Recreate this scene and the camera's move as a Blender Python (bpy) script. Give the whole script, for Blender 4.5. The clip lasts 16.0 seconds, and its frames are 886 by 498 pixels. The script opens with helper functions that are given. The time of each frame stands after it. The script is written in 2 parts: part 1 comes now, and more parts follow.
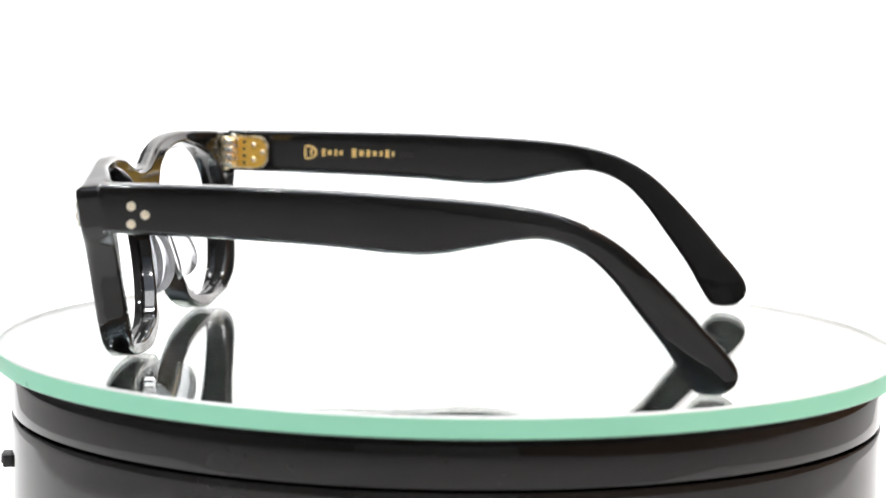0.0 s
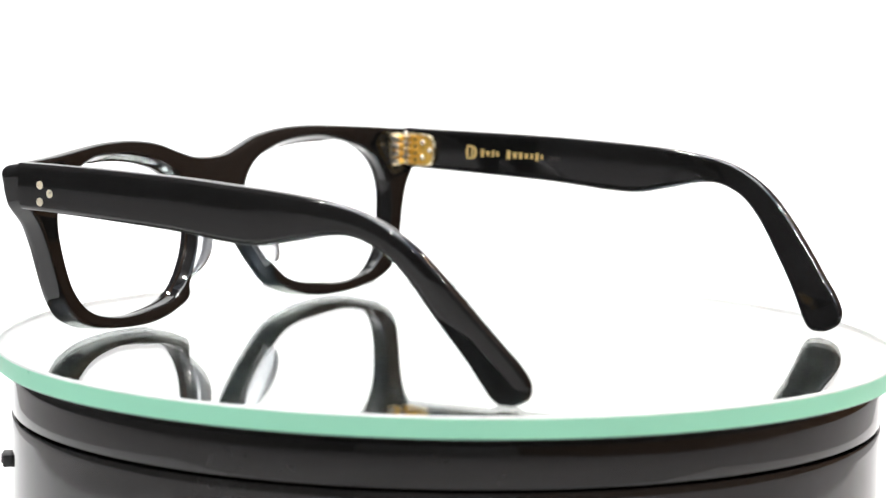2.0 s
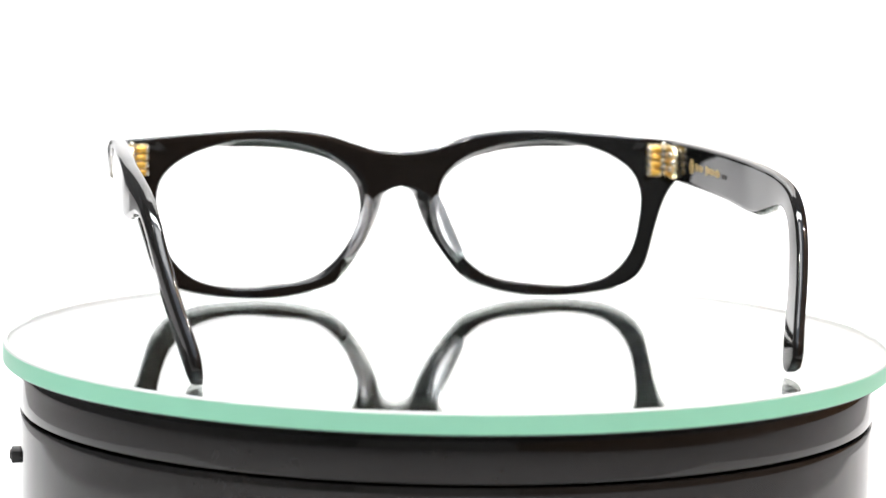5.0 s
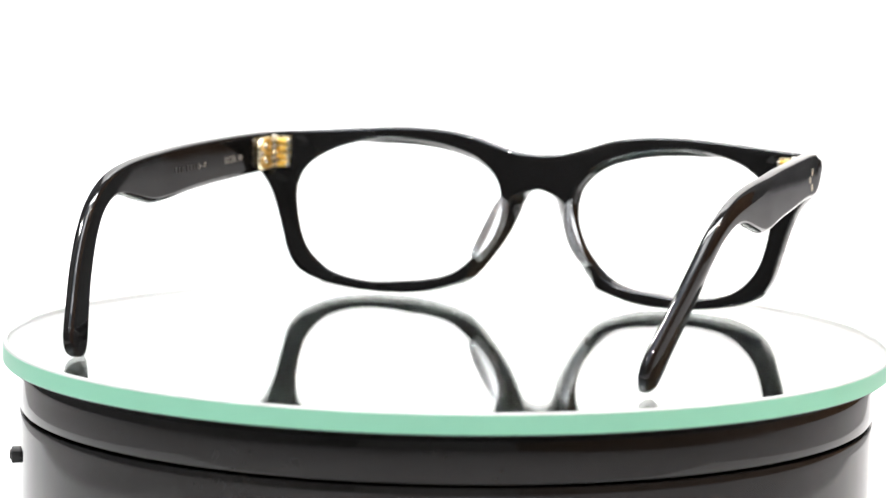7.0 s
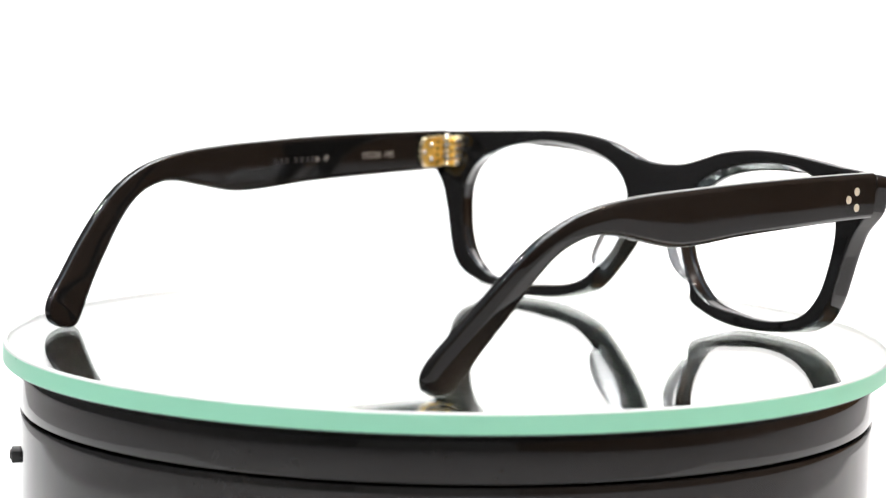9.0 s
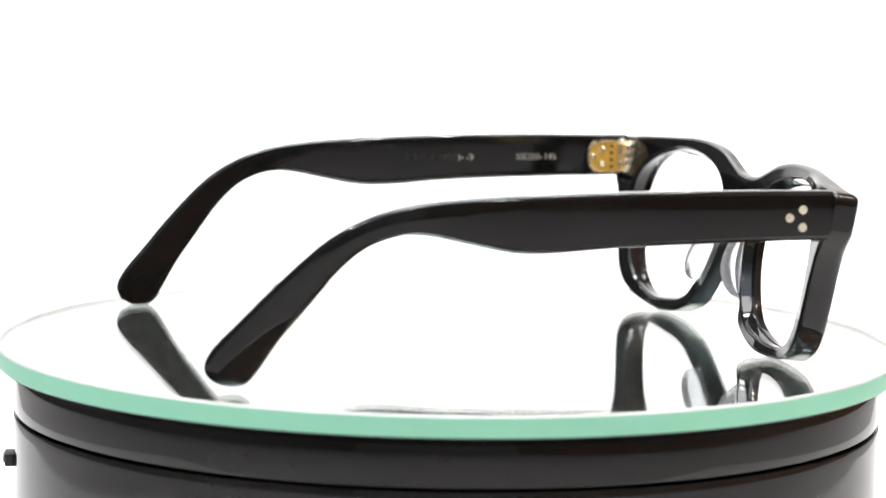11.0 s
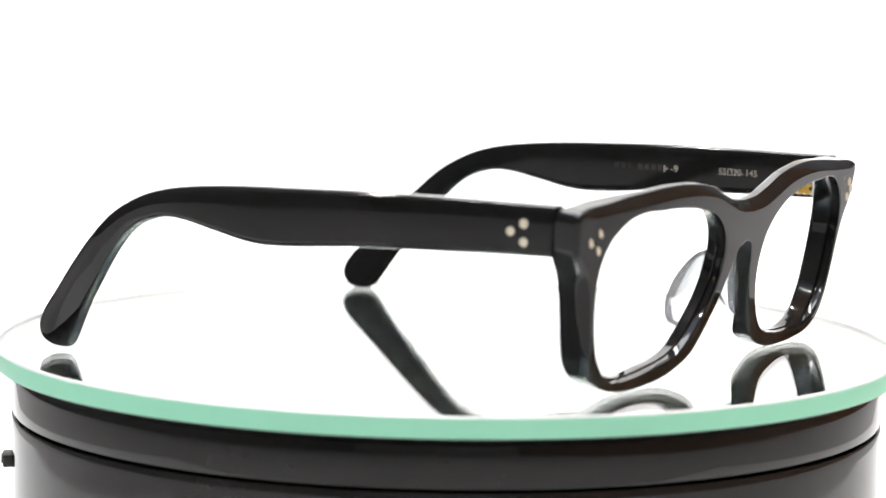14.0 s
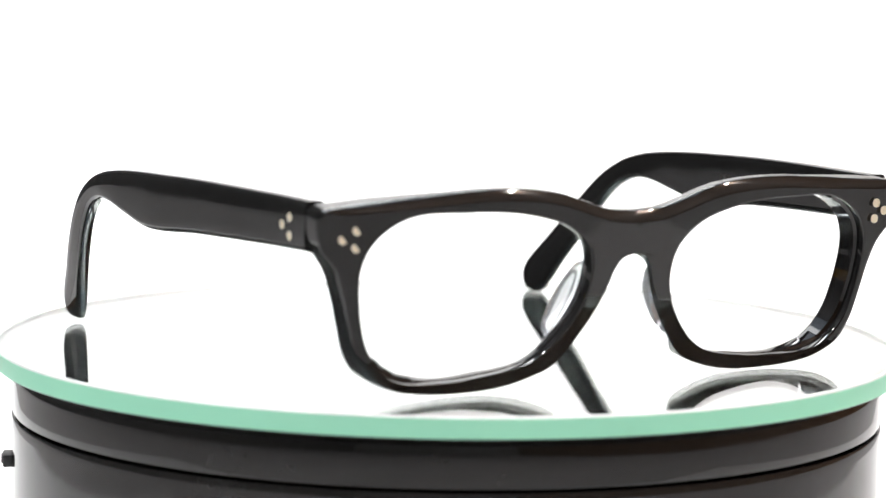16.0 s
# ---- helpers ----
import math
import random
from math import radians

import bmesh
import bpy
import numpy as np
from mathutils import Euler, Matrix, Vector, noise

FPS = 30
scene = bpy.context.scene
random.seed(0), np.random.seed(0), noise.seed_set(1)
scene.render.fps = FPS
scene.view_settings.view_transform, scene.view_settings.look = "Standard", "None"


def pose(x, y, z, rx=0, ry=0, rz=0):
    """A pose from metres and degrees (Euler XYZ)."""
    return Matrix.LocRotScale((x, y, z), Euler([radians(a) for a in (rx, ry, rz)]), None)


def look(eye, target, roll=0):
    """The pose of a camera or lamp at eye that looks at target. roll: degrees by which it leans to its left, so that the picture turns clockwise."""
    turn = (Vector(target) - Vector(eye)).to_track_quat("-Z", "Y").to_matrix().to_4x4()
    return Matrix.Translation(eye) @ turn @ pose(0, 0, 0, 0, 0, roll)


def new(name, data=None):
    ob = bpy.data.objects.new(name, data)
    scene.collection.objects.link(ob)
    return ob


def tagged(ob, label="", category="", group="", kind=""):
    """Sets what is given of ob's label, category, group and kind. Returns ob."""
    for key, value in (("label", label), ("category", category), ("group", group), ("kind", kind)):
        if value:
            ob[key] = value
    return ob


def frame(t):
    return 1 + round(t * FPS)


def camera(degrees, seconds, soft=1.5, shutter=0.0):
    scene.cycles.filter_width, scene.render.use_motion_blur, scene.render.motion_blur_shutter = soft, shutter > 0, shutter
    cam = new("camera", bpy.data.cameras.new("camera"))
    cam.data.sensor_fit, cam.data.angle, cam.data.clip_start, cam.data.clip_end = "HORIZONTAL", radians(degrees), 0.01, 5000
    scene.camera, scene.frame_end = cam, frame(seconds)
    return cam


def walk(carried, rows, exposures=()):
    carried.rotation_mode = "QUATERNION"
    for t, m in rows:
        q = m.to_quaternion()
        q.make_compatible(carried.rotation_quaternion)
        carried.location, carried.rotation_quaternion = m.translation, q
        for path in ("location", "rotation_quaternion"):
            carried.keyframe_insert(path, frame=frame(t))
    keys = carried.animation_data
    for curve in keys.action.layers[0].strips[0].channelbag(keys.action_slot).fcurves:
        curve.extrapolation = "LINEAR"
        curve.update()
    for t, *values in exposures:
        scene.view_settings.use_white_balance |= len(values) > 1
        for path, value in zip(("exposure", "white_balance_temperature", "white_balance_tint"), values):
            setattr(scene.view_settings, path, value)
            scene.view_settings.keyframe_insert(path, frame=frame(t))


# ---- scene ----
cam = camera(16.87, 16.0, soft=1.35)
MM = 0.001

# ---- camera: on a stand, drawing back a little while it looks deeper ----
EYE = Vector((0.0006, -0.6588, 0.0991))
AIM = Vector((-0.002889 * math.cos(radians(-6.838)), math.cos(radians(-6.838)), math.sin(radians(-6.838)))).normalized()


def stand(back_mm):
    eye = EYE - AIM * back_mm * MM
    return look(eye, eye + AIM, 0.95)


walk(cam, [(t, stand(b)) for t, b in (
    (0.0, 0), (2.2, 0), (2.6, 2.0), (3.0, 8.1), (3.4, 11.5), (4.0, 12.9), (5.0, 12.9), (9.8, 12.9),
    (10.2, 12.0), (10.8, 5.0), (11.3, 0.6), (11.7, 0), (16.0, 0))])
cam.data.dof.use_dof = True
cam.data.dof.focus_distance = 0.655
cam.data.dof.aperture_fstop = 19.0

# ---- light: a brightly lit white sweep behind, a dim closed room with small spots under its ceiling, two added area lights ----
world = bpy.data.worlds.new("dim_room")
world.use_nodes = True
scene.world = world
bg = world.node_tree.nodes["Background"]
bg.inputs["Color"].default_value = (1.0, 0.96, 0.93, 1)
bg.inputs["Strength"].default_value = 0.22


def lamp(name, kind, at, to, power, size=0.1, size_y=None, color=(1, 1, 1)):
    data = bpy.data.lights.new(name, kind)
    data.energy, data.color = power, color
    if kind == "AREA":
        data.shape, data.size, data.size_y = "RECTANGLE", size, size_y or size
    else:
        data.shadow_soft_size = size
    ob = new(name, data)
    ob.matrix_world = look(at, to)
    return ob


# unseen area light, added to drive the white sweep to full white
lamp("added_area_light", "AREA", (0, 0.3, 1.0), (0, 0.52, 0.1), 12.5, 0.7, 0.16)
# unseen overhead panel, added and sized for bright lines on the acetate's edges
lamp("added_area_light", "AREA", (0, -0.05, 1.6), (0, -0.05, 0), 10.0, 0.6, 0.6)
for at in ((-0.5, -0.9, 1.5), (0.12, -0.8, 1.5), (0.6, -1.0, 1.5), (-0.7, 0.1, 1.3), (0.75, 0.2, 1.3)):
    lamp("spot_lamp", "POINT", at, (0, 0, 0), 27.0, 0.018, color=(1.0, 0.97, 0.93))


# ---- materials ----
def material(name, color, rough=0.4, metal=0.0, ior=1.5, **more):
    m = bpy.data.materials.new(name)
    m.use_nodes = True
    b = m.node_tree.nodes["Principled BSDF"]
    b.inputs["Base Color"].default_value = (*color, 1)
    b.inputs["Roughness"].default_value = rough
    b.inputs["Metallic"].default_value = metal
    b.inputs["IOR"].default_value = ior
    for key, value in more.items():
        b.inputs[key.replace("_", " ")].default_value = value
    return m


def vary(m, scale, dark, light, rough=None, bump=0.0, fine=None, wave=0.0):
    """Mottle a material: colour between two tints, roughness between two values, and relief, at two scales."""
    nt = m.node_tree
    b = nt.nodes["Principled BSDF"]
    co = nt.nodes.new("ShaderNodeTexCoord")
    big = nt.nodes.new("ShaderNodeTexNoise")
    big.inputs["Scale"].default_value = scale
    big.inputs["Detail"].default_value = 4
    small = nt.nodes.new("ShaderNodeTexNoise")
    small.inputs["Scale"].default_value = fine or scale * 12
    small.inputs["Detail"].default_value = 3
    mix = nt.nodes.new("ShaderNodeMix")
    mix.data_type = "FLOAT"
    mix.inputs[0].default_value = 0.4
    nt.links.new(co.outputs["Object"], big.inputs["Vector"])
    nt.links.new(co.outputs["Object"], small.inputs["Vector"])
    nt.links.new(big.outputs["Fac"], mix.inputs[2])
    nt.links.new(small.outputs["Fac"], mix.inputs[3])
    ramp = nt.nodes.new("ShaderNodeValToRGB")
    ramp.color_ramp.elements[0].position, ramp.color_ramp.elements[1].position = 0.35, 0.65
    ramp.color_ramp.elements[0].color, ramp.color_ramp.elements[1].color = (*dark, 1), (*light, 1)
    nt.links.new(mix.outputs[0], ramp.inputs["Fac"])
    nt.links.new(ramp.outputs["Color"], b.inputs["Base Color"])
    if rough:
        mr = nt.nodes.new("ShaderNodeMapRange")
        mr.inputs["From Min"].default_value, mr.inputs["From Max"].default_value = 0.35, 0.65
        mr.inputs["To Min"].default_value, mr.inputs["To Max"].default_value = rough
        nt.links.new(mix.outputs[0], mr.inputs["Value"])
        nt.links.new(mr.outputs["Result"], b.inputs["Roughness"])
    if wave:
        # a slow hand-polished waviness
        bp = nt.nodes.new("ShaderNodeBump")
        bp.inputs["Strength"].default_value = 1.0
        bp.inputs["Distance"].default_value = wave
        slow = nt.nodes.new("ShaderNodeTexNoise")
        slow.inputs["Scale"].default_value = scale * 1.3
        slow.inputs["Detail"].default_value = 1
        nt.links.new(co.outputs["Object"], slow.inputs["Vector"])
        nt.links.new(slow.outputs["Fac"], bp.inputs["Height"])
        nt.links.new(bp.outputs["Normal"], b.inputs["Normal"])
    if bump:
        bp = nt.nodes.new("ShaderNodeBump")
        bp.inputs["Strength"].default_value = bump
        bp.inputs["Distance"].default_value = 0.0002
        nt.links.new(small.outputs["Fac"], bp.inputs["Height"])
        nt.links.new(bp.outputs["Normal"], b.inputs["Normal"])
    return m


ACETATE = vary(material("black_acetate", (0.012, 0.011, 0.010), 0.06, ior=1.49), 60, (0.0052, 0.0052, 0.0052), (0.0086, 0.0085, 0.0084), (0.035, 0.08), wave=0.00002)
CLEAR = material("clear_acetate", (0.94, 0.96, 1.0), 0.03, ior=1.47, Transmission_Weight=0.83)
GOLD = vary(material("brass_gold", (0.9, 0.58, 0.14), 0.34, 0.6), 900, (0.88, 0.52, 0.09), (0.97, 0.66, 0.16), (0.26, 0.42))
SILVER = vary(material("pale_pin_metal", (0.8, 0.76, 0.66), 0.25, 1.0), 900, (0.72, 0.66, 0.54), (0.9, 0.86, 0.76), (0.2, 0.35))
PALE_GOLD = vary(material("pale_worn_gold", (0.95, 0.8, 0.5), 0.3, 0.8), 900, (0.9, 0.72, 0.4), (0.98, 0.87, 0.62), (0.18, 0.35))
PIN = vary(material("cream_pin", (0.9, 0.82, 0.64), 0.35, 0.45), 900, (0.86, 0.78, 0.58), (0.95, 0.88, 0.72), (0.25, 0.45))
FOIL = material("gold_foil", (0.86, 0.62, 0.24), 0.35, 0.35)
PRINT = material("grey_print", (0.022, 0.02, 0.019), 0.4)
PALE_PRINT = material("pale_print", (0.42, 0.38, 0.34), 0.4)
PLASTIC = vary(material("black_plastic", (0.012, 0.012, 0.012), 0.16, ior=1.5), 18, (0.01, 0.0098, 0.0097), (0.017, 0.0165, 0.0162), (0.045, 0.11), 0.015, 400)
SWITCH = vary(material("switch_plastic", (0.02, 0.02, 0.02), 0.4), 200, (0.016, 0.016, 0.016), (0.03, 0.03, 0.03), (0.35, 0.5))
GLASS = material("plate_glass", (0.985, 1.0, 0.993), 0.0, ior=1.5, Transmission_Weight=1.0)
MIRROR = material("mirror_silver", (0.90, 0.95, 0.92), 0.0, 0.95)
EDGE = vary(material("green_glass_edge", (0.3, 0.62, 0.45), 0.3, Specular_IOR_Level=0.2), 40, (0.335, 0.74, 0.535), (0.35, 0.765, 0.555), (0.27, 0.3), fine=60)
ARRIS = material("ground_glass_arris", (0.6, 0.63, 0.61), 0.4)
PAPER = vary(material("white_sweep", (0.86, 0.86, 0.86), 0.8), 3, (0.84, 0.84, 0.84), (0.88, 0.88, 0.875), (0.7, 0.9))
DESK = vary(material("desk_top", (0.32, 0.29, 0.27), 0.6), 6, (0.28, 0.274, 0.274), (0.385, 0.377, 0.377), (0.5, 0.7))
ROOM = vary(material("room_wall", (0.1, 0.1, 0.1), 0.8), 2, (0.05, 0.051, 0.054), (0.085, 0.086, 0.09), (0.7, 0.9))
# lighter than the other grey walls, to lift reflections facing the camera side
REAR = vary(material("rear_wall", (0.12, 0.12, 0.12), 0.8), 2, (0.13, 0.134, 0.135), (0.19, 0.195, 0.196), (0.7, 0.9))
# pale blue so that the facets mirroring the unseen ceiling look cool
CEILING = vary(material("ceiling_blue_reflection", (0.7, 0.72, 0.76), 0.8), 4, (0.5, 0.6, 0.75), (0.6, 0.7, 0.85), (0.7, 0.9))
# brown of an unseen wall, there to tint right-hand reflections in the acetate
BROWN_WALL = vary(material("brown_reflection_wall", (0.2, 0.1, 0.04), 0.5), 5, (0.1, 0.05, 0.024), (0.165, 0.085, 0.04), (0.4, 0.6), fine=50)


# ---- mesh helpers ----
def part(name, bm, mat, parent=None, label="", smooth=True):
    bmesh.ops.recalc_face_normals(bm, faces=bm.faces)
    me = bpy.data.meshes.new(name)
    bm.to_mesh(me)
    bm.free()
    if smooth:
        me.shade_smooth()
        me.set_sharp_from_angle(angle=radians(38))
    me.materials.append(mat)
    ob = new(name, me)
    ob.parent = parent
    if label:
        ob["label"] = label
    return ob


def spline(points, count, closed=False):
    """count points evenly along a smooth curve through the given ones."""
    pts = [Vector(p) for p in points]
    n = len(pts)
    dense = []
    for i in range(n if closed else n - 1):
        if closed:
            a, b, c, d = pts[i - 1], pts[i], pts[(i + 1) % n], pts[(i + 2) % n]
        else:
            b, c = pts[i], pts[i + 1]
            a = pts[i - 1] if i else b * 2 - c
            d = pts[i + 2] if i + 2 < n else c * 2 - b
        k0 = max((b - a).length, 1e-6) ** 0.5
        k1 = max((c - b).length, 1e-6) ** 0.5
        k2 = max((d - c).length, 1e-6) ** 0.5
        m1 = ((b - a) / k0 - (c - a) / (k0 + k1) + (c - b) / k1) * k1
        m2 = ((c - b) / k1 - (d - b) / (k1 + k2) + (d - c) / k2) * k1
        for s in range(24):
            u = s / 24
            dense.append(b * (2 * u**3 - 3 * u**2 + 1) + m1 * (u**3 - 2 * u**2 + u) + c * (3 * u**2 - 2 * u**3) + m2 * (u**3 - u**2))
    dense.append(pts[0].copy() if closed else pts[-1].copy())
    run = [0.0]
    for a, b in zip(dense, dense[1:]):
        run.append(run[-1] + (b - a).length)
    out = []
    j = 0
    for i in range(count):
        want = run[-1] * i / (count if closed else count - 1)
        while j < len(run) - 2 and run[j + 1] < want:
            j += 1
        f = (want - run[j]) / max(run[j + 1] - run[j], 1e-9)
        out.append(dense[j].lerp(dense[j + 1], min(max(f, 0), 1)))
    return out


def turned(profile, steps=192, closed=False):
    """A body of revolution from (radius, height) in millimetres."""
    bm = bmesh.new()
    rings = []
    for r, z in profile:
        rings.append([bm.verts.new((r * MM * math.cos(2 * math.pi * i / steps), r * MM * math.sin(2 * math.pi * i / steps), z * MM)) for i in range(steps)])
    pairs = list(zip(rings, rings[1:])) + ([(rings[-1], rings[0])] if closed else [])
    for a, b in pairs:
        for i in range(steps):
            bm.faces.new((a[i], a[(i + 1) % steps], b[(i + 1) % steps], b[i]))
    if not closed:
        bm.faces.new(rings[0][::-1])
        bm.faces.new(rings[-1])
    return bm


def box(sx, sy, sz, at=(0, 0, 0), bevel=0.0, turn=None):
    bm = bmesh.new()
    bmesh.ops.create_cube(bm, size=1)
    for v in bm.verts:
        v.co = Vector((v.co.x * sx, v.co.y * sy, v.co.z * sz)) * MM
    if bevel:
        bmesh.ops.bevel(bm, geom=list(bm.edges), offset=bevel * MM, segments=2, affect="EDGES", profile=0.6)
    m = Matrix.Translation(Vector(at) * MM) @ (turn or Matrix.Identity(4))
    bmesh.ops.transform(bm, matrix=m, verts=bm.verts)
    return bm


def pin(radius, height, at, axis, dome=0.25, steps=20):
    """A round pin head with a slightly domed face, along axis from at."""
    bm = bmesh.new()
    rings = []
    for r, h in ((1, -0.6 * height), (1, 0.5 * height), (0.88, 0.85 * height), (0.5, height * (1 + dome * 0.6))):
        rings.append([bm.verts.new((radius * r * math.cos(2 * math.pi * i / steps), radius * r * math.sin(2 * math.pi * i / steps), h)) for i in range(steps)])
    for a, b in zip(rings, rings[1:]):
        for i in range(steps):
            bm.faces.new((a[i], a[(i + 1) % steps], b[(i + 1) % steps], b[i]))
    top = bm.verts.new((0, 0, height * (1 + dome)))
    for i in range(steps):
        bm.faces.new((rings[-1][i], rings[-1][(i + 1) % steps], top))
    bm.faces.new(rings[0][::-1])
    m = Matrix.Scale(MM, 4) @ Matrix.Translation(at) @ Vector(axis).to_track_quat("Z", "Y").to_matrix().to_4x4()
    bmesh.ops.transform(bm, matrix=m, verts=bm.verts)
    return bm


def smoothstep(a, b, x):
    t = min(max((x - a) / (b - a), 0), 1)
    return t * t * (3 - 2 * t)


# ---- setting: white sweep, table top, and unseen walls and ceiling added to close the place ----
def sweep():
    bm = bmesh.new()
    prof = [(-0.13, 0.0), (0.1, 0.0), (0.34, 0.0)]
    prof += [(0.34 + 0.2 * math.sin(a), 0.2 - 0.2 * math.cos(a)) for a in [math.pi / 2 * k / 12 for k in range(1, 13)]]
    prof += [(0.54, 0.8)]
    rows = [[bm.verts.new((x, y, z)) for x in (-0.225, 0.225)] for y, z in prof]
    for a, b in zip(rows, rows[1:]):
        bm.faces.new((a[0], a[1], b[1], b[0]))
    ob = part("backdrop", bm, PAPER)
    mod = ob.modifiers.new("thick", "SOLIDIFY")
    mod.thickness, mod.offset = 0.003, -1
    ob.location = (0, 0, -0.058)
    return tagged(ob, "seamless white paper sweep under and behind the turntable", "backdrop", kind="structure")


sweep()
desk = part("ground", box(1900, 3400, 30, (-50, -750, -77.2), 2), DESK)
tagged(desk, "dull grey table top under the white paper", "table top", kind="structure")
# unseen closing walls; their tones are set by what the black acetate mirrors
for name, size, at, mat, label in (
        ("wall_south", (2020, 60, 2300), (-50, -2480, 1050), REAR, "unseen grey wall added behind the camera for grey reflections"),
        ("wall_north", (2020, 60, 2300), (-50, 980, 1050), ROOM, "dim grey room wall behind the white paper"),
        ("wall_west", (60, 3400, 2300), (-1030, -750, 1050), ROOM, "unseen dark grey wall added beside the table top for dark reflections"),
        # added out of view, near enough for upright faces to mirror its brown
        ("wall_east", (60, 3400, 2300), (830, -750, 1050), BROWN_WALL, "unseen warm brown wall added for brown reflections in the acetate"),
        # added ceiling: its lit pools serve as mottled bluish reflections
        ("ceiling", (2020, 3520, 60), (-50, -750, 2240), CEILING, "unseen pale blue ceiling, added for bluish reflections, lit in pools by the spots")):
    tagged(part(name, box(*size, at), mat, smooth=False), label, name.split("_")[0], kind="structure")


# ---- turntable ----
base = new("turntable_base")
tagged(base, "round glossy black plastic motor turntable base on white paper", "turntable")
part("body", turned([(60, -57.5), (95.6, -57.5), (96.1, -57.0), (96.35, -56.2), (96.4, -54), (96.3, -40), (96.2, -18.0), (96.2, -16.0), (96.1, -15.75), (95.8, -15.65), (60, -15.65)]), PLASTIC, base, "glossy black plastic drum")
part("cover", turned([(60, -14.95), (95.6, -14.95), (95.95, -14.8), (96.05, -14.5), (96.0, -12.0), (95.85, -8.0), (95.6, -6.2), (95.1, -5.5), (94.2, -5.2), (60, -5.2)]), PLASTIC, base, "glossy black plastic upper cover with a seam below")
turn = Matrix.Rotation(radians(8), 4, "Z")
switch = part("power_switch", box(2.0, 7, 2.7, (-96.2, -13, -26.3), 0.4, turn), SWITCH, base, "small black power switch on the drum's side")
part("rocker", box(0.6, 4.6, 1.6, (-97.25, -13, -26.2), 0.2, turn), SWITCH, switch)

disc = new("mirror_disc")
tagged(disc, "round back-silvered mirror glass plate with green edge on the turntable", "mirror")
part("glass_plate", turned([(60, -4.0), (99.5, -4.0), (99.5, 0.0), (60, 0.0)]), GLASS, disc, "clear glass plate")
part("mirror_coating", turned([(60, -4.4), (99.4, -4.4), (99.4, -4.05), (60, -4.05)]), MIRROR, disc, "silver mirror coating")
part("backing", turned([(60, -4.75), (99.2, -4.75), (99.2, -4.45), (60, -4.45)]), SWITCH, disc, "dark backing paint of the mirror")
part("edge", turned([(99.55, -4.35), (99.75, -4.35), (100, -4.1), (100, -0.45), (99.55, -0.2)], closed=True), EDGE, disc, "milky green glass edge")
part("arris", turned([(99.55, -0.16), (99.97, -0.42), (99.9, -0.2), (99.6, 0.05), (99.1, 0.05), (99.0, 0.006), (99.5, 0.006)], closed=True), ARRIS, disc, "grey ground bevel of the glass edge")

# ---- eyeglasses; x to the wearer's right, y ahead, z up, in millimetres ----
LIFT = -0.4
Y0, SAG, TILT, OFF = 73.6, 830.0, 0.14, 1.0


def front_y(x, z):
    tilt = TILT + 0.08 * (1 - smoothstep(30, 62, abs(x)))
    return Y0 - x * x / SAG + 0.005 * x - tilt * (34.5 - z)


RIM_TOP = [(0, 36.0), (6, 36.5), (12, 38.2), (18, 40.1), (26, 41.3), (36, 41.6), (48, 40.9), (60, 39.9), (70.2, 39.1), (71.4, 38.7)]
RIM_SIDE = [(72.0, 37.9), (71.8, 34), (71.0, 30.8), (69.8, 29.0), (67.5, 25.8), (65.3, 20.5), (63.5, 14.5), (61.6, 8.4), (59.0, 5.0)]
RIM_LOW = [(54, 2.6), (47, 1.2), (38, 0.6), (29, 1.0), (22, 2.5), (15.8, 5.1), (11.3, 10.3), (7.6, 16.0), (5.3, 21.0), (4.1, 24.5), (2.6, 26.6), (0, 27.4)]
EYE_RIM = [(61.3, 21.6), (61.1, 27.5), (58.9, 31.8), (53.0, 35.9), (44.5, 37.9), (35, 38.2), (24, 36.8), (15.8, 33.7), (10.8, 28.5), (9.9, 21.5), (13, 13.8), (20.5, 6.4), (33, 3.4), (44, 3.1), (52.6, 5.1), (58.3, 10.7)]


def depth_at(x, z):
    return 4.8 + 1.7 * smoothstep(42, 62, abs(x)) - 0.9 * smoothstep(28, 32, z) * smoothstep(60, 68, abs(x))


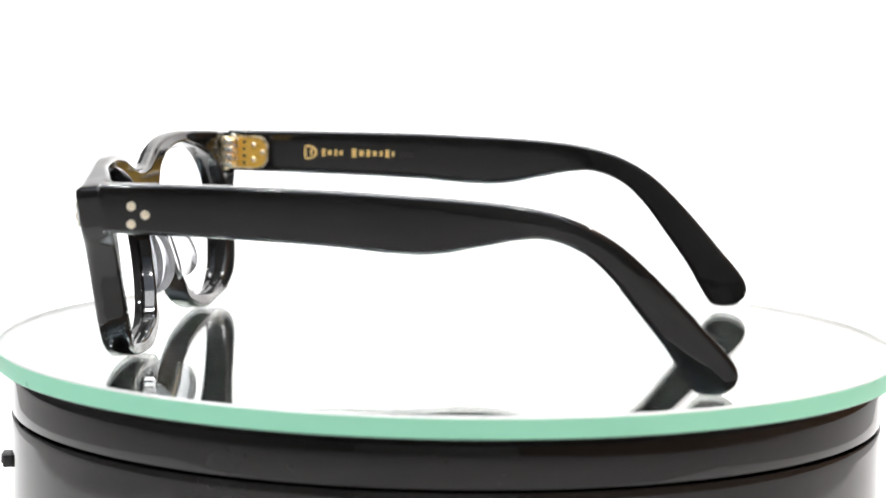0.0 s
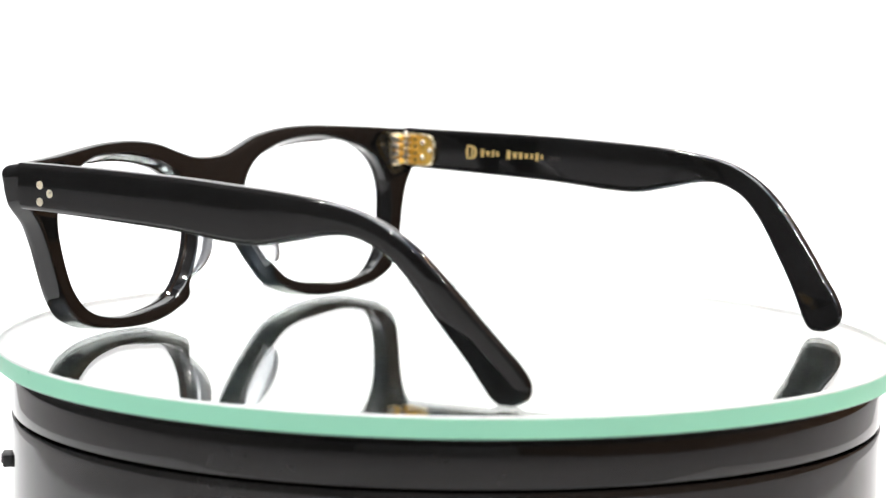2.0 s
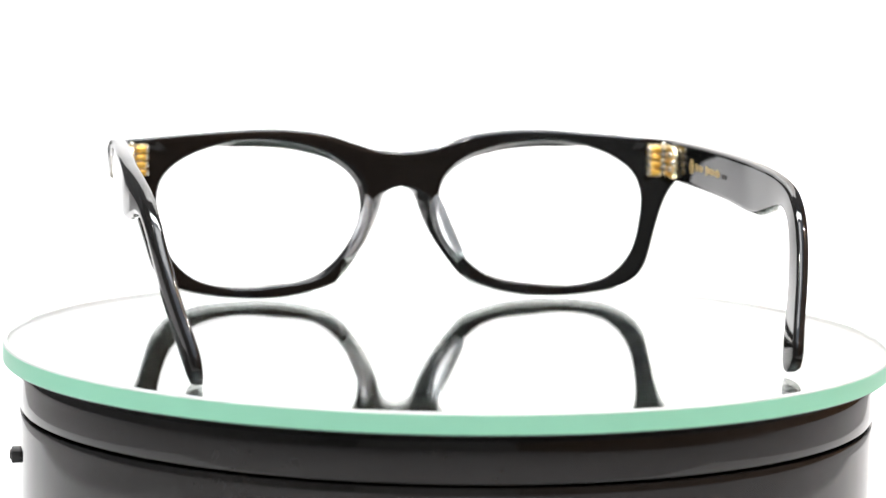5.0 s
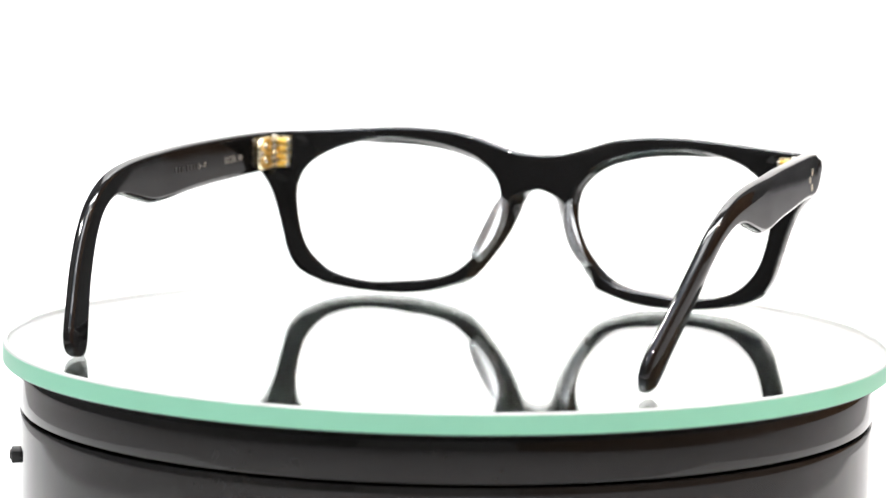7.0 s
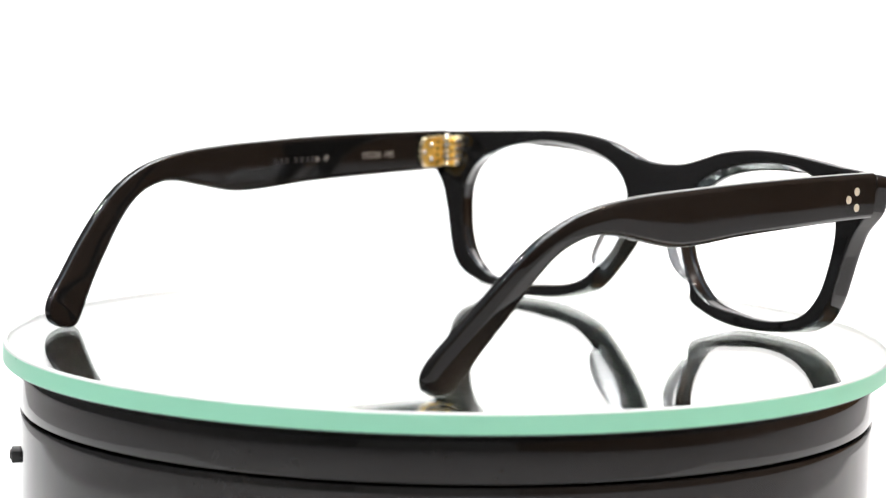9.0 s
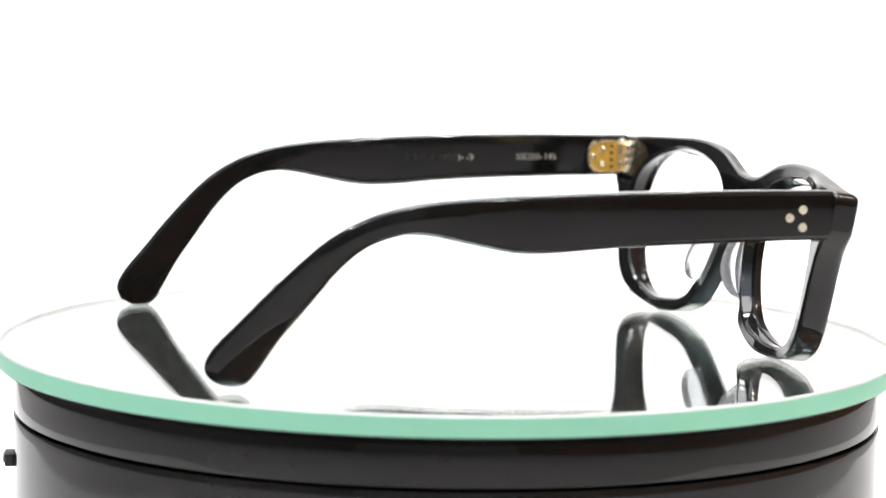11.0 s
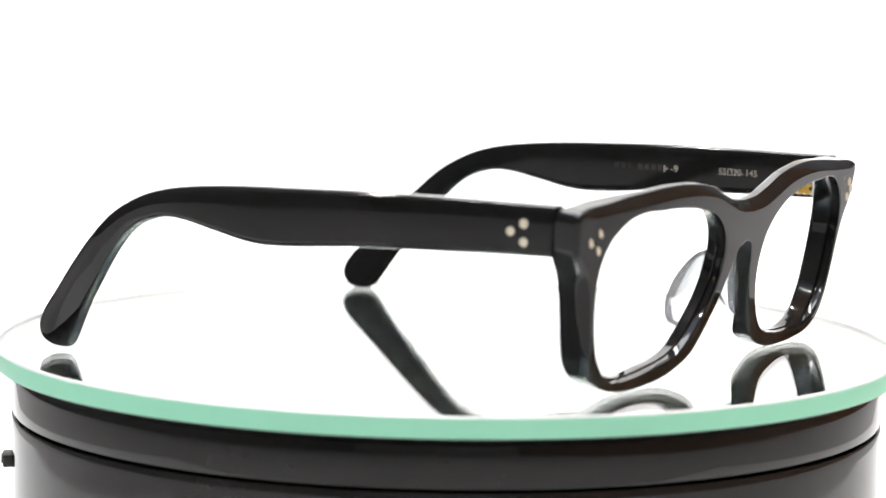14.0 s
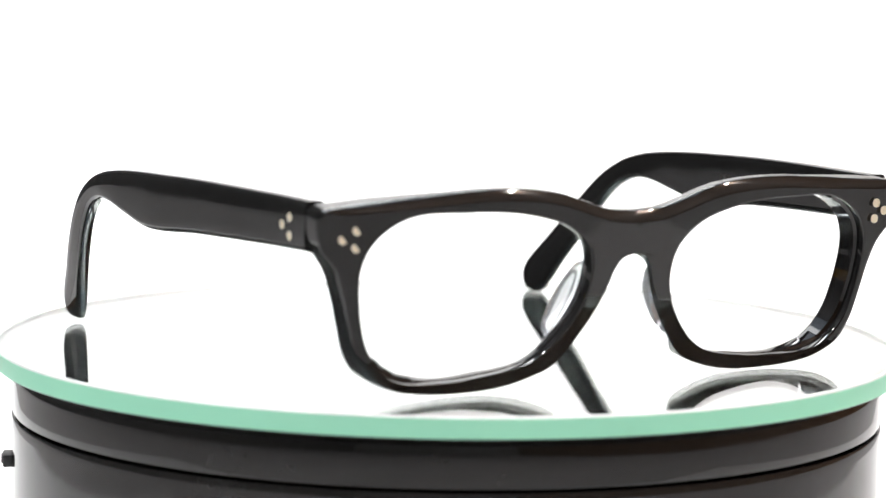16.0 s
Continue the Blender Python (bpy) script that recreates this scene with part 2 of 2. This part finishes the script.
def front_mesh():
    outer = spline(RIM_TOP + RIM_SIDE + RIM_LOW, 210)
    outer[0].x = outer[-1].x = 0.0
    normals = []
    for i, p in enumerate(outer):
        a, b = outer[max(i - 1, 0)], outer[min(i + 1, len(outer) - 1)]
        t = (b - a).normalized()
        normals.append(Vector((t.y, -t.x)))
    normals[0], normals[-1] = Vector((0, -1)), Vector((0, 1))
    stations = [(p, n, 1.0) for p, n in zip(outer, normals)]
    for k in range(1, 9):
        stations.append((Vector((0, 28.9 + (33.6 - 28.9) * (k - 1) / 7)), Vector((0, 0)), 0.0))
    mid = Vector((36, 21))
    ring = spline(EYE_RIM, 720, True)
    polar = sorted((math.atan2(p.y - mid.y, p.x - mid.x), (p - mid).length) for p in ring)
    angles, radii = [a for a, r in polar], [r - 0.3 for a, r in polar]
    bm = bmesh.new()
    loops = []
    for p, n, w in stations:
        a = math.atan2(p.y - mid.y, p.x - mid.x)
        r = float(np.interp(a, angles, radii, period=2 * math.pi))
        out = Vector((math.cos(a), math.sin(a)))
        # the opening is cut askew: outer side flared to the front, top flared to the back
        outer_w = smoothstep(0.25, 0.9, out.x)
        top_w = smoothstep(0.2, 0.85, out.y)
        nose_w = smoothstep(0.2, 0.8, -out.x)
        q = mid + out * (r + 1.25 * outer_w - 0.6 * top_w * (1 - outer_w))
        back = mid + out * (r - 0.6 * outer_w + 0.6 * max(top_w, nose_w) * (1 - outer_w))
        gap = (p - q).length
        top = smoothstep(33.5, 36, p.y) * (1 - 0.5 * smoothstep(50, 70, p.x))
        edge = smoothstep(57, 66, p.x) * (1 - 0.75 * smoothstep(25, 31, p.y))
        rf = min(0.5 + 1.5 * top + 1.3 * edge, 0.55 * gap)
        rd = min(0.5 + 1.8 * top + 1.9 * edge, 2.4)
        # the lower outer corner is rounded off more
        toe = smoothstep(50, 58, p.x) * smoothstep(13, 6, p.y)
        rf = min(rf + 0.9 * toe, 0.55 * gap)
        rd = min(rd + 1.2 * toe, 3.0)
        tip = smoothstep(66.5, 71, p.x) * smoothstep(32.5, 36.5, p.y)
        rf *= 1 - 0.6 * tip
        rd *= 1 - 0.4 * tip
        flat = 0.75 * top
        rb = min(0.7 + 0.5 * top + 0.8 * toe, 0.3 * gap)
        ce = min(0.7, 0.25 * gap)
        deep = depth_at(p.x, p.y)
        deep_in = depth_at(back.x, back.y)
        edge_f = p + n * rf * w
        # the sides of the nose slope away towards the back
        nose = smoothstep(17.5, 13.5, p.x) * smoothstep(27, 23.5, p.y) * smoothstep(3, 7, p.y)
        ebb = n * w * nose * min(2.3, 0.45 * gap)
        ce *= 1 - 0.45 * nose
        edge_b = p + ebb + n * rb * w
        in_f, in_b = q + out * 0.35, back + out * ce
        sec = [(q, 1.6), (q + out * 0.02, 0.5), (q + out * 0.12, 0.14), (in_f, 0.0)]
        sec += [(in_f.lerp(edge_f, u), 0.0) for u in (0.06, 0.35, 0.65, 0.94)]
        for k in range(0, 7):
            # a round edge, flattened to a bevel along the top
            g = math.pi / 2 * k / 6
            inset, down = 1 - math.sin(g), 1 - math.cos(g)
            u = min(max((k - 0.35) / 5.3, 0), 1)
            inset, down = inset + (1 - u - inset) * flat, down + (u - down) * flat
            sec.append((p + n * w * rf * inset, rd * down))
        sec += [(p, rd + 0.25), (p + ebb * 0.9, deep - rb - 0.25)]
        for k in range(0, 5):
            g = math.pi / 2 * k / 4
            sec.append((p + ebb + n * w * (rb - rb * math.cos(g)), deep - rb + rb * math.sin(g)))
        sec += [(edge_b.lerp(in_b, u), deep + (deep_in - deep) * u) for u in (0.08, 0.35, 0.65, 0.92)]
        sec += [(in_b, deep_in), (back + out * ce * 0.6, deep_in - 0.12), (back + out * 0.1, deep_in - 0.6), (back, deep_in - 0.9), (q.lerp(back, 0.35), 2.4), (q.lerp(back, 0.2) + out * 0.45, 2.0)]
        loops.append([bm.verts.new(Vector((s.x, front_y(s.x, s.y) - v, s.y + TILT * v + LIFT)) * MM) for s, v in sec])
    count = len(loops[0])
    for i in range(len(loops)):
        a, b = loops[i], loops[(i + 1) % len(loops)]
        for k in range(count):
            f = (a[k], a[(k + 1) % count], b[(k + 1) % count], b[k])
            if all(abs(v.co.x) < 1e-7 for v in f):
                continue
            bm.faces.new(f)
    twin = bmesh.ops.duplicate(bm, geom=list(bm.verts) + list(bm.edges) + list(bm.faces))["geom"]
    flip = [g for g in twin if isinstance(g, bmesh.types.BMVert)]
    for v in flip:
        v.co.y -= 0.01 * v.co.x
        v.co.x = -v.co.x
    bmesh.ops.remove_doubles(bm, verts=bm.verts, dist=1e-6)
    # the bridge sits a little off the middle
    for v in bm.verts:
        v.co.x += OFF * MM * (1 - smoothstep(45, 70, abs(v.co.x) / MM))
    return bm


glasses = new("eyeglasses")
tagged(glasses, "open black acetate eyeglasses with gold hinges, standing on the mirror plate", "eyeglasses")
front = part("front", front_mesh(), ACETATE, glasses, "thick polished black acetate front")

# upper and lower edge of a temple, from the hinge to the tip: y and z of both
TEMPLE = [(62.7, 40.2, 61.9, 30.1), (40, 40.4, 40, 29.7), (18, 40.4, 18, 29.1), (4, 40.1, 4, 28.2), (-7, 39.8, -5, 28.3), (-17.3, 39.2, -14, 30.1),
          (-26.6, 38.0, -22, 31.8), (-34.0, 35.8, -28, 31.9), (-41.3, 31.9, -34.5, 29.5), (-47.4, 26.7, -40, 24.7), (-53.3, 20.7, -45.6, 17.6),
          (-59.0, 14.4, -50.8, 10.8), (-63.7, 9.2, -55.0, 4.2), (-65.4, 5.9, -57.2, 1.7), (-64.9, 3.4, -59.4, 1.2), (-63.0, 1.8, -61.4, 1.3)]
BOW = ([-66, -60, -54, -48, -40, -30, -20, 0, 30, 56, 62], [62.8, 64.4, 66.9, 69.2, 71.4, 73.0, 73.6, 73.9, 73.0, 71.7, 72.0])
THICK = ([-66, -60, -40, 0, 40, 62], [2.6, 3.1, 3.3, 3.7, 4.0, 4.2])


def temple_face(y):
    return float(np.mean([np.interp(y + e, *BOW) for e in (-4, -2, 0, 2, 4)]))


def temple_thick(y):
    return float(np.interp(y, *THICK))


def temple_mesh(side, drop, splay):
    # pair the two edges station by station
    up = [Vector((a, b)) for a, b, c, d in TEMPLE]
    lo = [Vector((c, d)) for a, b, c, d in TEMPLE]
    fine = np.linspace(0, len(TEMPLE) - 1, 121)

    def smooth_at(pts, s):
        i = min(int(s), len(pts) - 2)
        u = s - i
        b, c = pts[i], pts[i + 1]
        a = pts[i - 1] if i else b * 2 - c
        d = pts[i + 2] if i + 2 < len(pts) else c * 2 - b
        return ((2 * b) + (c - a) * u + (2 * a - 5 * b + 4 * c - d) * u**2 + (3 * b - a - 3 * c + d) * u**3) / 2

    bm = bmesh.new()
    rings = []
    for s in fine:
        t, l = smooth_at(up, s), smooth_at(lo, s)
        mid = (t + l) / 2
        gap = (t - l).length
        th = temple_thick(mid.x)
        r = min(0.9, 0.45 * gap, 0.45 * th)
        ring = []
        # section: distance below the upper edge, depth under the outer face
        rl = min(1.5, 0.4 * gap, 0.45 * th)
        quarter = [math.pi / 2 * k / 5 for k in range(6)]
        path = [(r * (1 - math.cos(g)), r * (1 - math.sin(g))) for g in quarter]
        walls = [(r + (gap - r - rl) * u, 0.0) for u in (0.02, 0.08, 0.16, 0.26, 0.36, 0.46, 0.56, 0.66, 0.76, 0.86, 0.93, 0.98)]
        low = [(gap - rl * (1 - math.cos(g)), rl * (1 - math.sin(g))) for g in reversed(quarter)]
        half = path + walls + low
        full = half + [(a, th - b) for a, b in reversed(half)]
        for a, b in full:
            q = t.lerp(l, a / gap)
            x = temple_face(mid.x) + splay * smoothstep(-25, -60, mid.x) - b
            # both faces are polished slightly crowned
            crown = 0.16 * (2 * a / gap - 0.9) ** 2
            x -= crown if b < 0.5 * th else -0.5 * crown
            if b < 0.5 * th:
                # upper edge eased, more so along the bend
                ease = 0.9 + 2.2 * smoothstep(10, -30, q.x)
                x -= 0.22 * max(0.0, ease - a)
                # bevel ground into the lower outer side of the tip
                wide = 4.2 * smoothstep(-46, -62, q.x)
                x -= 0.22 * max(0.0, wide - (gap - a))
            fall = smoothstep(45, -60, q.x) * drop
            ring.append(bm.verts.new(Vector((side * x, q.x, q.y + LIFT + fall)) * MM))
        rings.append(ring)
    n = len(rings[0])
    for a, b in zip(rings, rings[1:]):
        for k in range(n):
            bm.faces.new((a[k], a[(k + 1) % n], b[(k + 1) % n], b[k]))
    bm.faces.new(rings[0][::-1])
    bm.faces.new(rings[-1])
    bmesh.ops.remove_doubles(bm, verts=bm.verts, dist=1e-7)
    return bm


def plate_mesh(length, height, thick, round_end):
    """A flat metal plate in the plane of y and z, rounded at its far end."""
    pts = [(0, -height / 2), (0, height / 2)]
    for k in range(13):
        g = math.pi / 2 - math.pi * k / 12
        c = math.copysign(abs(math.cos(g)) ** 0.75, math.cos(g))
        s = math.copysign(abs(math.sin(g)) ** 0.75, math.sin(g))
        pts.append((-(length - round_end) - round_end * c, height / 2 * s))
    bm = bmesh.new()
    faces = bm.faces.new([bm.verts.new((0, y, z)) for y, z in pts])
    ext = bmesh.ops.extrude_face_region(bm, geom=[faces])
    bmesh.ops.translate(bm, vec=(thick, 0, 0), verts=[g for g in ext["geom"] if isinstance(g, bmesh.types.BMVert)])
    edges = [e for e in bm.edges if abs(e.verts[0].co.x - e.verts[1].co.x) < 1e-6 and e.verts[0].co.x > thick * 0.5]
    bmesh.ops.bevel(bm, geom=edges, offset=0.16, segments=2, affect="EDGES", profile=0.6)
    return bm


def lettering(text, size, at, along, up, mat, parent, name="lettering", label=""):
    curve = bpy.data.curves.new(name, "FONT")
    curve.body, curve.size, curve.extrude = text, size * MM, 0.00002
    ob = bpy.data.objects.new("type", curve)
    scene.collection.objects.link(ob)
    dg = bpy.context.evaluated_depsgraph_get()
    me = bpy.data.meshes.new_from_object(ob.evaluated_get(dg))
    bpy.data.objects.remove(ob)
    a, u = Vector(along).normalized(), Vector(up).normalized()
    m = Matrix((a, u, a.cross(u))).transposed().to_4x4()
    m.translation = Vector(at) * MM
    me.transform(m)
    me.materials.clear()
    me.materials.append(mat)
    out = new(name, me)
    out.parent = parent
    if label:
        out["label"] = label
    return out


def bars(spec, side, z, mat, parent, name, label=""):
    """Printed bars on a temple's inner face: (y, length, height) each."""
    bm = bmesh.new()
    for y, length, height in spec:
        x = side * (temple_face(y) - temple_thick(y) - 0.03)
        piece = box(0.07, length, height, (x, y, z))
        me = bpy.data.meshes.new("piece")
        piece.to_mesh(me)
        piece.free()
        bm.from_mesh(me)
        bpy.data.meshes.remove(me)
    return part(name, bm, mat, parent, label, smooth=False)


def rim_mesh(length, height, round_end, wide, thick):
    """A raised pale border following the outline of a hinge plate."""
    bm = bmesh.new()
    outline = [(0, height / 2)]
    for k in range(17):
        g = math.pi / 2 - math.pi * k / 16
        c = math.copysign(abs(math.cos(g)) ** 0.75, math.cos(g))
        s = math.copysign(abs(math.sin(g)) ** 0.75, math.sin(g))
        outline.append((-(length - round_end) - round_end * c, height / 2 * s))
    outline.append((0, -height / 2))
    loops = []
    for y, z in outline:
        k = 1 - wide / (height / 2)
        yi = y * (1 - wide / length)
        loops.append([bm.verts.new(p) for p in ((0, y, z), (thick, y * 0.99, z * 0.98), (thick, yi, z * k), (0, yi, z * k))])
    for a, b in zip(loops, loops[1:]):
        for k in range(4):
            bm.faces.new((a[k], a[(k + 1) % 4], b[(k + 1) % 4], b[k]))
    bm.faces.new(loops[0])
    bm.faces.new(loops[-1][::-1])
    return bm


def lobe(sx, sy, sz, at):
    """A small pillow-shaped casting."""
    bm = bmesh.new()
    bmesh.ops.create_uvsphere(bm, u_segments=14, v_segments=9, radius=1)
    for v in bm.verts:
        c = [math.copysign(abs(w) ** 0.6, w) for w in v.co]
        v.co = (Vector((c[0] * sx, c[1] * sy, c[2] * sz)) / 2 + Vector(at)) * MM
    return bm


def hinge(side, temple):
    """Gold plates of a riveted hinge: one on the temple, one on the front, knuckles between."""
    inner = temple_face(57) - temple_thick(57)
    zc = 34.9 + LIFT
    m = Matrix.Scale(MM, 4) @ Matrix.Translation((side * inner, 61.0, zc)) @ Matrix.Rotation(radians(-1.5 * side), 4, "Z") @ Matrix.Diagonal((-side, 1, 1, 1))
    bm = plate_mesh(8.6, 8.0, 0.6, 3.6)
    bmesh.ops.transform(bm, matrix=m, verts=bm.verts)
    leaf = part("hinge_plate", bm, GOLD, temple, "gold metal hinge plate")
    bm = rim_mesh(8.65, 8.05, 3.6, 0.42, 0.82)
    bmesh.ops.transform(bm, matrix=m, verts=bm.verts)
    part("border", bm, PALE_GOLD, leaf, "pale polished border")
    for y, z in ((53.7, 0.1), (56.0, 1.9), (56.0, -1.7)):
        part("rivet", pin(0.72, 0.7, (side * (inner - 0.6), y, zc + z), (-side, 0, 0), 0.5), SILVER, leaf, "bright domed metal rivet")
    for k in range(4):
        part("slot", box(0.5, 0.75, 0.7, (side * (inner - 0.5), 58.4, zc - 2.55 + 1.7 * k), 0.1), SWITCH, leaf, "small dark slot")
    for k in range(5):
        z = zc - 3.1 + 1.55 * k
        part("knuckle", pin(1.25, 0.66, (side * (inner - 1.3), 61.0, z), (0, 0, 1), 0.0, 16), SILVER if k % 2 else PALE_GOLD, temple if k % 2 else front, "pale metal hinge knuckle")
    part("hinge_screw", pin(0.75, 0.5, (side * (inner - 1.3), 61.0, zc + 3.9), (0, 0, 1), 0.4, 16), SILVER, front, "bright screw head on the hinge")
    # leaf on the back of the front: a pale frame with four gold lobes
    y_back = front_y(64, 34) - depth_at(64, 34)
    fold = part("hinge_leaf", box(3.7, 1.5, 8.2, (side * (inner - 3.5), y_back - 0.35, zc), 0.5), PALE_GOLD, front, "pale gold hinge leaf")
    for k in range(4):
        z = zc - 2.82 + 1.88 * k
        part("lobe", lobe(3.1, 2.4, 1.6, (side * (inner - 3.45), y_back - 1.3, z)), GOLD, fold, "rounded gold lobe")
        part("cap", lobe(0.9, 2.7, 1.35, (side * (inner - 5.0), y_back - 1.2, z)), SILVER, fold, "bright metal cap")


def nose_pad(side):
    """A clear pad standing back from the inner rim like a small fin."""
    bm = bmesh.new()
    a, b = Vector((7.1, 25.6)), Vector((13.5, 9.6))
    rows = []
    n, m = 18, 8
    for i in range(n + 1):
        s = i / n
        c = a.lerp(b, s)
        c.x -= 1.1 * math.sin(math.pi * s)
        rise = 5.7 * max(math.sin(math.pi * min(max(s, 0.0), 1.0)), 0.0) ** 0.48 * (0.86 + 0.28 * s) + 0.05
        y_base = front_y(c.x, c.y) - 4.2
        half = 1.9 * max(math.sin(math.pi * s), 0.02) ** 0.5
        nrm = Vector((b.y - a.y, -(b.x - a.x))).normalized() * -1
        ring = []
        for k in range(2 * m):
            g = math.pi * 2 * k / (2 * m)
            q = (1 - math.cos(g)) / 2
            w = half * math.copysign(abs(math.sin(g)) ** 0.85, math.sin(g)) * (1 - 0.3 * q)
            out = 2.2 * q
            p2 = c + nrm * (w + out)
            ring.append(bm.verts.new(Vector((side * p2.x + OFF, y_base - rise * q, p2.y + LIFT)) * MM))
        rows.append(ring)
    k2 = 2 * m
    for r0, r1 in zip(rows, rows[1:]):
        for k in range(k2):
            bm.faces.new((r0[k], r0[(k + 1) % k2], r1[(k + 1) % k2], r1[k]))
    bm.faces.new(rows[0][::-1])
    bm.faces.new(rows[-1])
    part("nose_pad", bm, CLEAR, front, "clear acetate nose pad")


def temple_with_parts(side):
    drop = 0.0 if side > 0 else -0.9
    t = part("temple", temple_mesh(side, drop, 0.0 if side > 0 else 1.7), ACETATE, glasses, "black acetate temple arm with a dropped tip")
    dz = -0.15 if side > 0 else -0.75
    for y, z in ((56.1, 36.2), (53.25, 34.55), (56.1, 32.6)):
        part("rivet", pin(0.92, 0.06, (side * (temple_face(y) + 0.02), y, z + dz), (side, 0, 0), 0.2), PIN, t, "round cream metal pin head")
    for x, z in ((64.2, 34.5), (66.95, 32.75), (64.15, 31.1)):
        part("rivet", pin(0.98, 0.06, (side * x, front_y(x, z) + 0.06, z - 0.05), (0, 1, 0), 0.2), PIN, front, "round cream metal pin head")
    hinge(side, t)
    nose_pad(side)
    return t


temple_right = temple_with_parts(1)
temple_left = temple_with_parts(-1)


# print on the inner sides of the temples
def print_on_temples():
    x = temple_face(42.5) - temple_thick(42.5) - 0.03
    ring = bmesh.new()
    loops = []
    for r in (1.75, 1.25):
        for dx in (0.03, -0.03):
            loops.append([ring.verts.new(Vector((x + dx, 42.6 + 1.25 * r * math.cos(2 * math.pi * k / 28), 35.2 + LIFT + r * math.sin(2 * math.pi * k / 28))) * MM) for k in range(28)])
    for a, b in ((0, 1), (1, 3), (3, 2), (2, 0)):
        for k in range(28):
            ring.faces.new((loops[a][k], loops[a][(k + 1) % 28], loops[b][(k + 1) % 28], loops[b][k]))
    part("foil_mark", ring, FOIL, temple_right, "gold foil emblem ring", smooth=False)
    marks = ((43.4, 0.7, 1.9), (41.9, 0.6, 1.5), (38.9, 0.9, 1.9), (37.4, 1.0, 1.2), (35.9, 0.7, 1.6), (34.6, 0.9, 1.2), (31.4, 1.1, 2.2), (29.6, 1.2, 1.4),
             (27.9, 0.9, 1.7), (26.3, 1.0, 1.2), (24.7, 0.8, 1.3), (23.2, 1.0, 1.9), (21.8, 0.6, 1.2))
    for y, length, height in marks:
        bars([(y, length, height)], 1, 35.2 + LIFT, FOIL, temple_right, "foil_mark", "gold foil mark")
    bars([(18.2, 3.2, 1.1)], 1, 35.0 + LIFT, PRINT, temple_right, "print_mark", "faint grey print")
    def face_at(y):
        return -(temple_face(y) - temple_thick(y) - 0.05)

    for text, y in (("55", 34.2), ("20-", 38.0), ("145", 41.2)):
        lettering(text, 2.2, (face_at(y), y, 34.1 + LIFT), (face_at(y + 3) - face_at(y), 3, 0), (0, 0, 1), PALE_PRINT, temple_left, "size_print", "small pale size print")
    for dy, dz, ly, lz in ((0, 0, 1.2, 0.18), (0, 1.3, 1.2, 0.18), (-0.55, 0.65, 0.18, 1.3), (0.55, 0.65, 0.18, 1.3)):
        part("print_mark", box(0.05, ly, lz, (face_at(37.2 + dy), 37.2 + dy, 34.2 + dz + LIFT)), PALE_PRINT, temple_left, smooth=False)
    bars([(7.0, 1.2, 1.3), (8.8, 1.1, 1.3), (10.6, 1.2, 1.3), (13.4, 1.1, 1.3), (15.2, 1.2, 1.3), (17.0, 1.0, 1.3), (18.7, 1.0, 1.4)], -1, 34.7 + LIFT, PRINT, temple_left, "print_mark", "dull worn grey print")
    bars([(19.9, 0.3, 1.5), (20.5, 0.8, 0.3)], -1, 34.6 + LIFT, PALE_PRINT, temple_left, "print_mark", "pale grey print")
    lettering("-9", 2.4, (face_at(21.6), 21.6, 33.9 + LIFT), (face_at(24.6) - face_at(21.6), 3, 0), (0, 0, 1), PALE_PRINT, temple_left, "model_print", "small pale model figure")


print_on_temples()


def turn_at(t):
    return 79.923 - 14.4696 * t + 0.00506 * (t - 8) ** 2


def motions():
    times = [0.5 * k for k in range(33)]
    walk(glasses, [(t, pose(0, 0, 0.0, 0, 0, turn_at(t) + 3.524)) for t in times])
    walk(disc, [(t, pose(0, 0, 0.0, 0, 0, turn_at(t))) for t in times])


motions()
